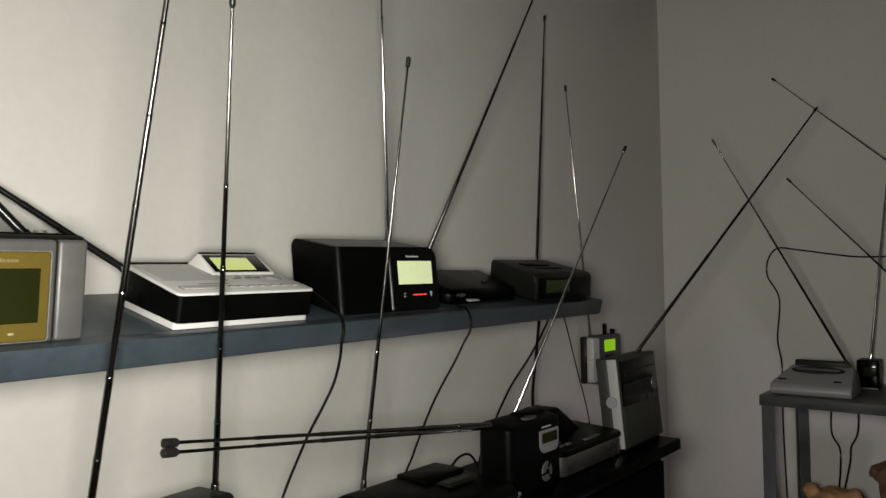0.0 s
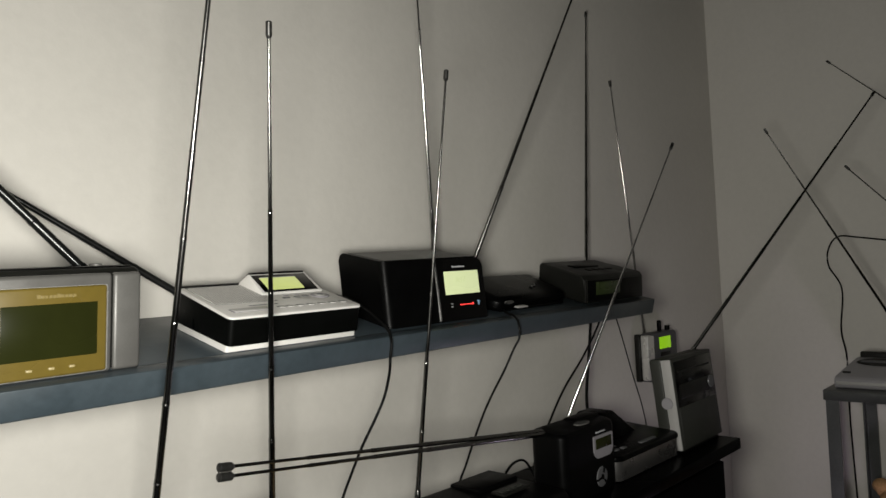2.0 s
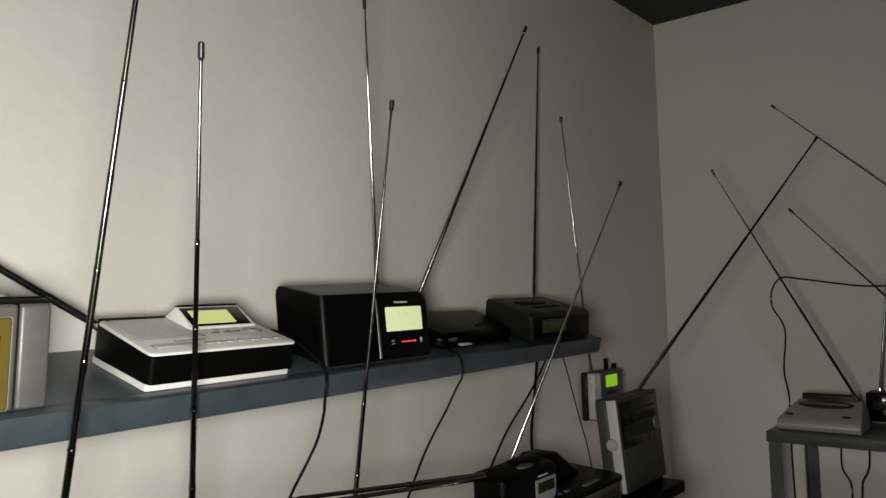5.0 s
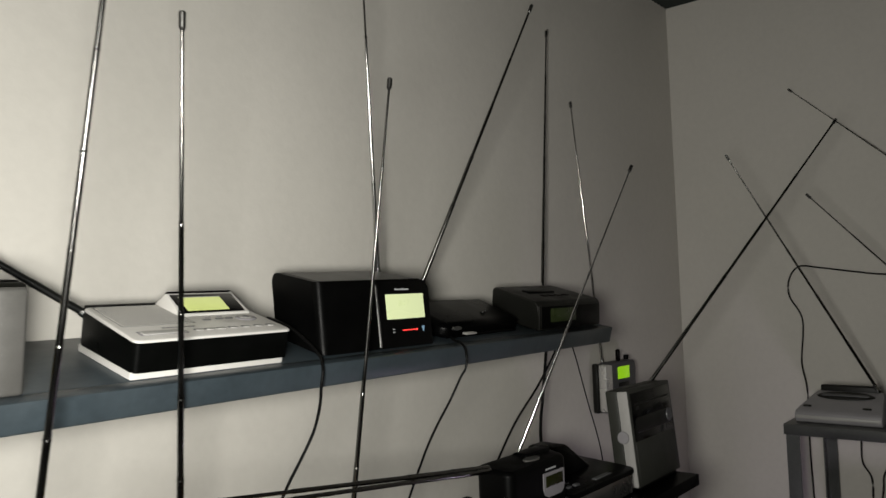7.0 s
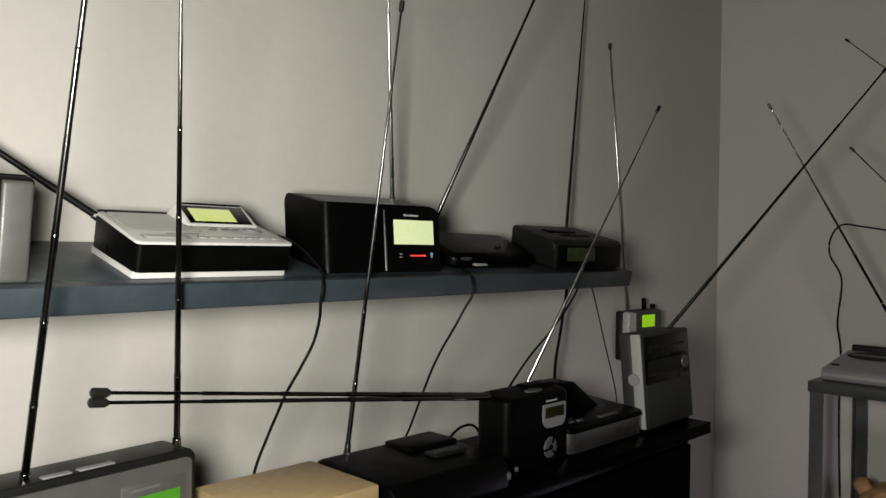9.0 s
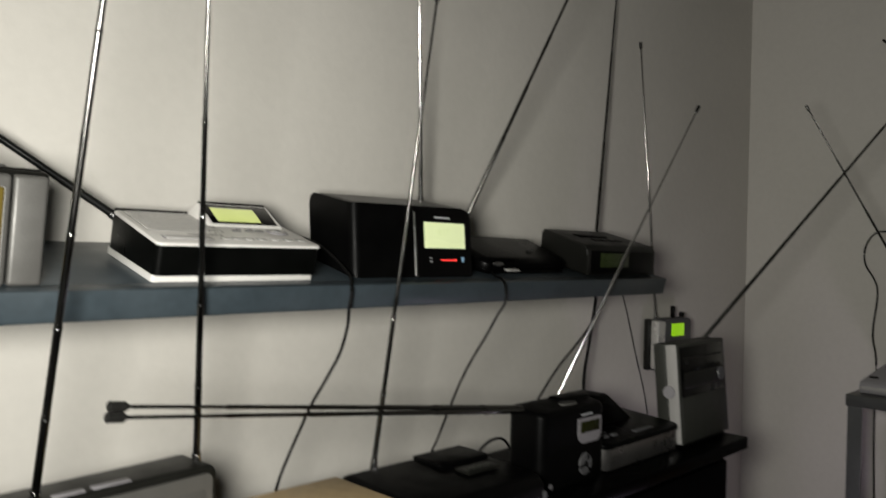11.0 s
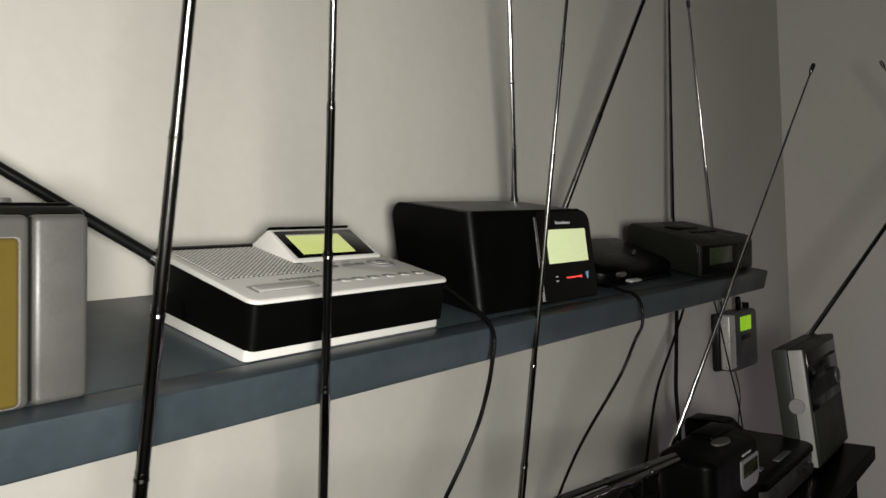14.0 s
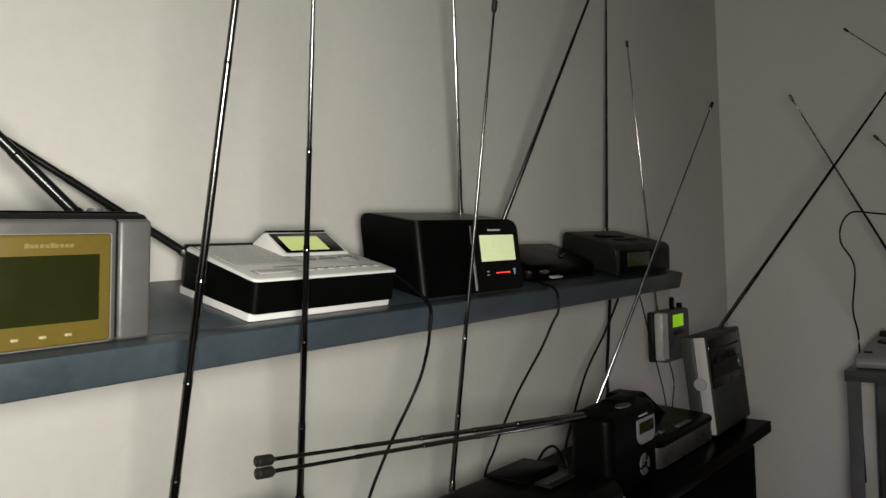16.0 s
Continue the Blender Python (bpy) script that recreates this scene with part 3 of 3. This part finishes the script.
def cd_radio():
    o = thing("disc_player", pose(1.03, 0.588, CT + 0.0006), "black disc player radio with a silver front band on the chest", "radio")
    base = rbox(0.002, 0.212, 0.0, 0.125, 0.0, 0.0305, 0)
    bmesh.ops.bevel(base, geom=[e for e in base.edges if abs(e.verts[0].co.z - e.verts[1].co.z) > 0.01 and e.verts[0].co.y < 0.01], offset=0.016, segments=7, profile=0.5, affect="EDGES")
    bmesh.ops.bevel(base, geom=[e for e in base.edges if e.verts[0].co.z < 0.001 and e.verts[1].co.z < 0.001], offset=0.003, segments=2, profile=0.5, affect="EDGES")
    part("base", base, BAND, o, "silver front band")
    lid = rbox(0.0005, 0.2135, -0.0015, 0.127, 0.031, 0.0385, 0)
    bmesh.ops.bevel(lid, geom=[e for e in lid.edges if abs(e.verts[0].co.z - e.verts[1].co.z) > 0.005 and e.verts[0].co.y < 0.01], offset=0.017, segments=7, profile=0.5, affect="EDGES")
    warp(lid, lambda x, y, z: (x, y, z + (0.07 * max(y, 0) if z > 0.035 else 0)))
    bmesh.ops.bevel(lid, geom=[e for e in lid.edges if e.verts[0].co.z > 0.036 and e.verts[1].co.z > 0.036], offset=0.003, segments=3, profile=0.5, affect="EDGES")
    lid = part("lid", lid, PIANO, o, "glossy black lid")
    part("band_pin", tube((0.1945, -0.001, 0.004), (0.1945, -0.001, 0.016), 0.0016), CHROME, o, "small chrome pin")
    for x, y in ((0.03, 0.02), (0.05, 0.018), (0.045, 0.034)):
        part("button", rbox(x, x + 0.012, y, y + 0.007, 0.038, 0.0425, 0.001), GREY_DARK, lid)
    part("button_strip", rbox(0.1, 0.15, 0.012, 0.02, 0.038, 0.0412, 0.0008), GREY_DARK, lid)
    hump = rbox(0.075, 0.185, 0.06, 0.122, 0.036, 0.086, 0)
    warp(hump, lambda x, y, z: (x if z < 0.05 else 0.075 + (x - 0.075) * 0.36, y + (0.008 if z > 0.05 and y < 0.1 else 0), z))
    bmesh.ops.bevel(hump, geom=list(hump.edges), offset=0.007, segments=4, profile=0.5, affect="EDGES")
    part("hump", hump, PIANO, o, "raised black back")
    return o


cd_radio()


def speaker_radio():
    o = thing("portable_radio", pose(0.885, 0.59, CT + 0.0006), "upright black portable radio with a small display and round mark", "radio")
    body = rbox(0.005, 0.148, 0.0, 0.062, 0, 0.0985, 0)
    warp(body, lambda x, y, z: (x + (0.3 * y if x > 0.1 else 0.05 * y), y, z + (0.004 * y / 0.062 if z > 0.05 else 0)))
    bmesh.ops.bevel(body, geom=[e for e in body.edges if abs(e.verts[0].co.z - e.verts[1].co.z) > 0.02], offset=0.015, segments=7, profile=0.5, affect="EDGES")
    bmesh.ops.bevel(body, geom=[e for e in body.edges if e.verts[0].co.z > 0.09 and e.verts[1].co.z > 0.09], offset=0.007, segments=5, profile=0.5, affect="EDGES")
    part("body", body, SATIN, o)
    part("shoulder", moved(rbox(0.09, 0.152, 0.03, 0.058, 0.096, 0.1045, 0.004, 4), Matrix.Identity(4)), BLACK, o, "low black ridge on the top")
    shield = bmesh.new()
    rim = [(0.081, 0.083), (0.083, 0.0835), (0.131, 0.0835), (0.134, 0.082), (0.134, 0.06), (0.131, 0.0535), (0.125, 0.05), (0.092, 0.05), (0.085, 0.0535), (0.081, 0.061)]
    low = [shield.verts.new((x, 0.003, z)) for x, z in rim]
    high = [shield.verts.new((x, -0.0018, z)) for x, z in rim]
    shield.faces.new(low)
    shield.faces.new(high)
    for k in range(len(rim)):
        shield.faces.new((low[k], low[k - 1], high[k - 1], high[k]))
    badge = part("display_badge", shield, GREY, o, "grey shield-shaped display surround")
    part("display", rbox(0.086, 0.129, -0.0028, 0.002, 0.064, 0.079, 0.0006), LCD_OFF, badge, "unlit dark display")
    part("brand_mark", rbox(0.089, 0.114, -0.0008, 0.002, 0.0868, 0.0888, 0), MARK, o)
    part("top_plate", disc(0.088, 0.022, 0.0985, 0.019, 0.003, squash=0.45), SILVER, o, "silver oval plate")
    ring = disc(0.1, -0.0004, 0.022, 0.015, 0.0014, 28, m=Matrix.Rotation(radians(90), 4, "X"))
    mark = part("round_mark", ring, GREY_DARK, o, "pale round segmented mark")
    for a in range(3):
        part("mark_gap", moved(rbox(-0.0011, 0.0011, -0.0035, 0.0, 0.006, 0.0155, 0), Matrix.Translation((0.1, 0, 0.022)) @ Matrix.Rotation(radians(120 * a + 20), 4, "Y")), BLACK, mark)
    part("mark_centre", disc(0.1, -0.001, 0.022, 0.0042, 0.0016, 20, m=Matrix.Rotation(radians(90), 4, "X")), BLACK, mark)
    # unlit grey disc painting the pale glint low on the front
    part("foot_glint", disc(0.024, -0.0004, 0.006, 0.0035, 0.0014, 12, m=Matrix.Rotation(radians(90), 4, "X")), GREY, o)
    antenna(o, (0.901, 0.633, 1.3795), (0.362, 0.577, 1.4605), 0.0036, 0.0015, 6, cap=0.004, cap_len=0.011, foot=False)
    antenna(o, (0.901, 0.627, 1.3765), (0.359, 0.573, 1.4535), 0.0034, 0.0015, 6, cap=0.004, cap_len=0.011, foot=False)
    antenna(o, (1.06, 0.704, 1.345), (1.238, 0.572, 1.806), 0.003, 0.0013, 6, mat=CHROME)
    return o


speaker_radio()


def low_radio():
    o = thing("flat_black_radio", pose(0.662, 0.556, CT + 0.0006, 0, 0, -1), "flat black radio lying on the chest, with a grey control plate", "radio")
    part("body", prism([(0.0, 0.0), (0.002, 0.03), (0.012, 0.04), (0.135, 0.046), (0.148, 0.04), (0.148, 0.0)], 0.0, 0.19, 0.004, 3), SATIN, o)
    part("lid", rbox(0.1, 0.182, 0.085, 0.138, 0.0425, 0.05, 0.003), BLACK, o)
    plate = part("control_plate", moved(rbox(0.11, 0.165, 0.052, 0.075, 0.042, 0.0455, 0.001), pose(0, 0, 0, 1)), CHARCOAL, o, "dark grey control plate")
    for i in range(4):
        part("button", rbox(0.114 + i * 0.012, 0.123 + i * 0.012, 0.058, 0.066, 0.0455, 0.0475, 0.001), OLIVE, plate)
    # grey block painting the glint at the front right corner
    part("foot_glint", rbox(0.184, 0.192, 0.0, 0.008, 0.012, 0.022, 0.002), GREY_DARK, o)
    antenna(o, (0.71, 0.7, 1.326), (0.711, 0.6135, 1.858), 0.0032, 0.0014, 6, cap=0.0032)
    return o


low_radio()
tagged(link("tan_box", rbox(0.505, 0.655, 0.575, 0.7, CT + 0.0006, 1.324, 0.0025), CARDBOARD), "plain tan wooden box on the chest", "box")


def lower_clock():
    o = thing("silver_radio", pose(0.285, 0.648, CT + 0.0006, 0, 0, 6), "silver portable radio with a lit green display and two rods", "radio")
    shell = rbox(0, 0.207, 0.0, 0.05, 0, 0.096, 0)
    bmesh.ops.bevel(shell, geom=[e for e in shell.edges if abs(e.verts[0].co.y - e.verts[1].co.y) > 0.01], offset=0.011, segments=6, profile=0.5, affect="EDGES")
    bmesh.ops.bevel(shell, geom=[e for e in shell.edges if abs(e.verts[0].co.y - e.verts[1].co.y) < 0.001], offset=0.003, segments=3, profile=0.5, affect="EDGES")
    part("rear_shell", shell, CHARCOAL, o, "dark charcoal shell with rounded corners")
    face = rbox(0.006, 0.201, -0.0022, 0.01, 0.004, 0.0885, 0)
    bmesh.ops.bevel(face, geom=[e for e in face.edges if abs(e.verts[0].co.y - e.verts[1].co.y) > 0.005], offset=0.007, segments=5, profile=0.5, affect="EDGES")
    part("front_shell", face, SILVER, o, "silver front")
    frame_part = part("display_frame", rbox(0.125, 0.194, -0.0032, 0.004, 0.022, 0.074, 0.002), SILVER, o, "silver display frame")
    part("display", rbox(0.133, 0.187, -0.0042, 0.003, 0.028, 0.061, 0.001), LCD_DEEP, frame_part, "lit green display")
    part("brand_mark", rbox(0.135, 0.165, -0.0038, 0, 0.0665, 0.0695, 0), INK, frame_part)
    for x, w in ((0.058, 0.026), (0.09, 0.034)):
        part("top_button", rbox(x, x + w, 0.004, 0.012, 0.0945, 0.0975, 0.0012), GREY, o, "grey top button")
    antenna(o, (0.3285, 0.6615, 1.376), (0.3375, 0.4865, 2.02), 0.0034, 0.0017, 9)
    antenna(o, (0.481, 0.692, 1.374), (0.4165, 0.567, 1.845), 0.0034, 0.0016, 6, cap=0.003, cap_len=0.011)
    return o


lower_clock()

# ---- the steel table by the end wall ----
TT = 1.317
tab = thing("steel_table", pose(0, 0, 0), "grey steel utility table with angle-iron legs", "table")
part("tabletop", rbox(1.752, 2.06, -0.6, 0.503, TT - 0.004, TT, 0.001), STEEL, tab)
part("front_rail", rbox(1.75, 1.754, -0.6, 0.503, TT - 0.022, TT - 0.0005, 0.001), STEEL, tab)
part("end_rail", rbox(1.754, 2.058, 0.5, 0.504, TT - 0.022, TT - 0.0005, 0.001), STEEL, tab)
for x, sx in ((1.7535, 1), (2.0585, -1)):
    for y, sy in ((0.4995, -1), (-0.597, 1)):
        part("leg", join(rbox(x, x + sx * 0.022, y, y + sy * 0.003, 0, TT - 0.004, 0), rbox(x, x + sx * 0.003, y + sy * 0.003, y + sy * 0.026, 0, TT - 0.004, 0)), STEEL, tab)
part("lower_shelf", rbox(1.76, 2.05, -0.58, 0.49, 0.906, 0.912, 0.001), STEEL, tab)


def grey_player():
    o = thing("grey_disc_player", pose(1.78, 0.487, TT + 0.0006, 0, 0, -90), "grey portable disc player with a dark handle on the steel table", "radio")
    W = 0.162
    draw_in = lambda x, y, z: (x + max(z - 0.024, 0) / 0.032 * (0.024 * (1 - x / W) - 0.012 * x / W), y, z)
    body = prism([(0.004, 0.0), (-0.001, 0.004), (-0.003, 0.012), (-0.001, 0.02), (0.006, 0.0255), (0.05, 0.042), (0.093, 0.055), (0.106, 0.055), (0.118, 0.042), (0.118, 0.0)], 0.0, W, 0.0025, 3)
    part("body", warp(body, draw_in), GREY_LIGHT, o)
    part("front_lip", rbox(0.003, W - 0.003, -0.0045, 0.002, 0.0085, 0.0155, 0.002), PALE, o, "paler front lip")
    slope = Matrix.Translation((0.083, 0.071, 0.0487)) @ Matrix.Rotation(math.atan2(0.014, 0.044), 4, "X")
    lid = part("lid", moved(disc(0, 0, -0.001, 0.057, 0.003, 40, squash=0.34), slope), CHARCOAL, o, "dark lens-shaped lid window")
    part("lid_bar", moved(rbox(-0.045, 0.045, -0.006, 0.002, 0.0, 0.0045, 0.0018), slope), GREY_DARK, lid)
    part("handle", rbox(0.028, 0.142, 0.1, 0.113, 0.046, 0.0675, 0.004, 3), CHARCOAL, o, "dark carrying handle")
    for x in (0.02, 0.132):
        part("button", moved(rbox(x - 0.008, x + 0.008, 0, 0.006, 0.0, 0.0018, 0.0006), Matrix.Translation((0, 0.019, 0.0302)) @ Matrix.Rotation(math.atan2(0.0165, 0.044), 4, "X")), CHARCOAL, o)
    antenna(o, (1.862, 0.347, 1.385), (1.698, 0.568, 1.876), 0.0032, 0.0014, 5)
    return o


grey_player()


def small_black(x, y, w, label, lit):
    o = thing("small_black_radio", pose(x, y, TT + 0.0006, 0, 0, -90), label, "radio", "small radios on the table")
    part("body", rbox(0, w, 0, 0.05, 0, 0.066, 0.004, 3), BLACK, o)
    part("front_panel", rbox(0.003, w - 0.003, -0.0015, 0.003, 0.006, 0.06, 0.001), GLOSS, o)
    part("display", rbox(0.015, 0.04, -0.0028, 0.002, 0.03, 0.05, 0.0006), WHITE_GLOW if lit else LCD_OFF, o)
    part("foot_strip", rbox(0.002, w - 0.002, -0.001, 0.004, 0.0, 0.004, 0.001), SILVER, o)
    return o


b1 = small_black(1.95, 0.345, 0.045, "small black radio with a rod antenna on the steel table", False)
antenna(b1, (1.99, 0.322, 1.384), (2.018, 0.277, 1.83), 0.0028, 0.0013, 5)
b2 = small_black(1.92, 0.245, 0.17, "small black radio with a white lit display on the steel table", True)
antenna(b2, (1.945, 0.1, 1.384), (1.757, 0.427, 1.783), 0.003, 0.0013, 5)
b3 = small_black(1.92, -0.15, 0.12, "small black radio with one long slanted rod antenna", False)
antenna(b3, (1.94, -0.2, 1.384), (2.078, 0.535, 2.083), 0.0028, 0.001, 6)


def plush(x, y, z, s, mat, label):
    """A seated stuffed toy, one soft lumpy body with fur."""
    lumps = []
    for dx, dy, dz, r in ((0, 0, 0.06, 0.062), (-0.005, 0, 0.14, 0.055), (-0.01, 0.045, 0.18, 0.02), (-0.01, -0.045, 0.18, 0.02), (-0.045, 0, 0.128, 0.026), (-0.04, 0.06, 0.075, 0.026), (-0.04, -0.06, 0.075, 0.026), (-0.07, 0.045, 0.028, 0.03), (-0.07, -0.045, 0.028, 0.03)):
        b = bmesh.new()
        bmesh.ops.create_icosphere(b, subdivisions=4, radius=r * s)
        for v in b.verts:
            n = v.co.normalized()
            v.co += n * s * (0.006 * noise.noise(v.co * 60) + 0.004 * noise.noise(v.co * 190))
        lumps.append(moved(b, Matrix.Translation((x + dx * s, y + dy * s, z + dz * s))))
    toy = link("stuffed_toy", join(*lumps), mat)
    knit = toy.modifiers.new("knit", "REMESH")
    knit.mode, knit.voxel_size, knit.use_smooth_shade = "VOXEL", 0.0035, True
    return tagged(toy, label, "toy", "stuffed toys")


plush(1.9, 0.388, 0.912, 0.97, PLUSH, "tan fuzzy stuffed toy sitting on the lower table shelf")
plush(1.91, 0.228, 0.912, 1.3, PLUSH_DARK, "brown fuzzy stuffed toy sitting on the lower table shelf")

# ---- cables ----
cable([(0.664, 0.79, 1.592), (0.661, 0.755, 1.585), (0.66, 0.722, 1.571), (0.658, 0.696, 1.5565), (0.65, 0.676, 1.5485), (0.642, 0.664, 1.543), (0.637, 0.6575, 1.533), (0.636, 0.66, 1.515), (0.641, 0.668, 1.497), (0.64, 0.678, 1.468), (0.629, 0.686, 1.44), (0.617, 0.697, 1.41), (0.613, 0.712, 1.38), (0.608, 0.725, 1.35), (0.599, 0.731, 1.32), (0.592, 0.736, 1.2812)], 0.0018)
cable([(0.94, 0.74, 1.569), (0.905, 0.69, 1.55), (0.895, 0.668, 1.546), (0.891, 0.657, 1.536), (0.89, 0.656, 1.515), (0.882, 0.661, 1.499), (0.868, 0.669, 1.47), (0.861, 0.685, 1.44), (0.864, 0.706, 1.41), (0.871, 0.727, 1.38), (0.874, 0.744, 1.35), (0.874, 0.758, 1.32), (0.873, 0.775, 1.28), (0.872, 0.79, 1.18)], 0.0017)
cable([(1.38, 0.81, 1.53), (1.35, 0.8, 1.494), (1.27, 0.79, 1.437), (1.167, 0.77, 1.39), (1.072, 0.74, 1.349), (0.985, 0.71, 1.308), (0.97, 0.7, 1.282)], 0.002)
cable([(0.17, 0.7, 1.553), (0.182, 0.675, 1.548), (0.184, 0.657, 1.532), (0.186, 0.654, 1.51), (0.191, 0.655, 1.492), (0.188, 0.665, 1.467), (0.17, 0.69, 1.4), (0.16, 0.71, 1.282)], 0.002)
cable([(1.335, 0.812, 1.53), (1.328, 0.806, 1.5), (1.295, 0.796, 1.42), (1.271, 0.789, 1.36), (1.26, 0.782, 1.282), (1.256, 0.79, 1.15)], 0.003)
cable([(1.325, 0.76, 1.53), (1.33, 0.748, 1.5), (1.366, 0.743, 1.4), (1.401, 0.738, 1.3), (1.42, 0.74, 1.2)], 0.0012)
cable([(1.64, 0.83, 1.335), (1.665, 0.83, 1.28), (1.65, 0.83, 1.22), (1.65, 0.83, 1.1)], 0.0012)
cable([(0.878, 0.7, 1.2815), (0.888, 0.702, 1.296), (0.908, 0.706, 1.311), (0.937, 0.712, 1.317), (0.967, 0.716, 1.311), (0.995, 0.72, 1.2815)], 0.002, label="thin black lead looped behind the radio on the chest")
cable([(2.075, 0.2, 1.622), (2.075, 0.34, 1.619), (2.075, 0.415, 1.628), (2.075, 0.492, 1.641), (2.075, 0.54, 1.646), (2.075, 0.564, 1.617), (2.075, 0.566, 1.573), (2.075, 0.539, 1.515), (2.07, 0.545, 1.413), (2.05, 0.531, 1.345), (2.06, 0.535, 1.2), (2.06, 0.53, 1.0)], 0.002)
cable([(2.05, 0.414, 1.31), (2.06, 0.424, 1.195), (2.06, 0.405, 1.143), (2.06, 0.414, 1.02)], 0.002)
cable([(2.05, 0.361, 1.31), (2.06, 0.365, 1.202), (2.06, 0.381, 1.16), (2.06, 0.385, 1.12), (2.06, 0.406, 1.02)], 0.002)
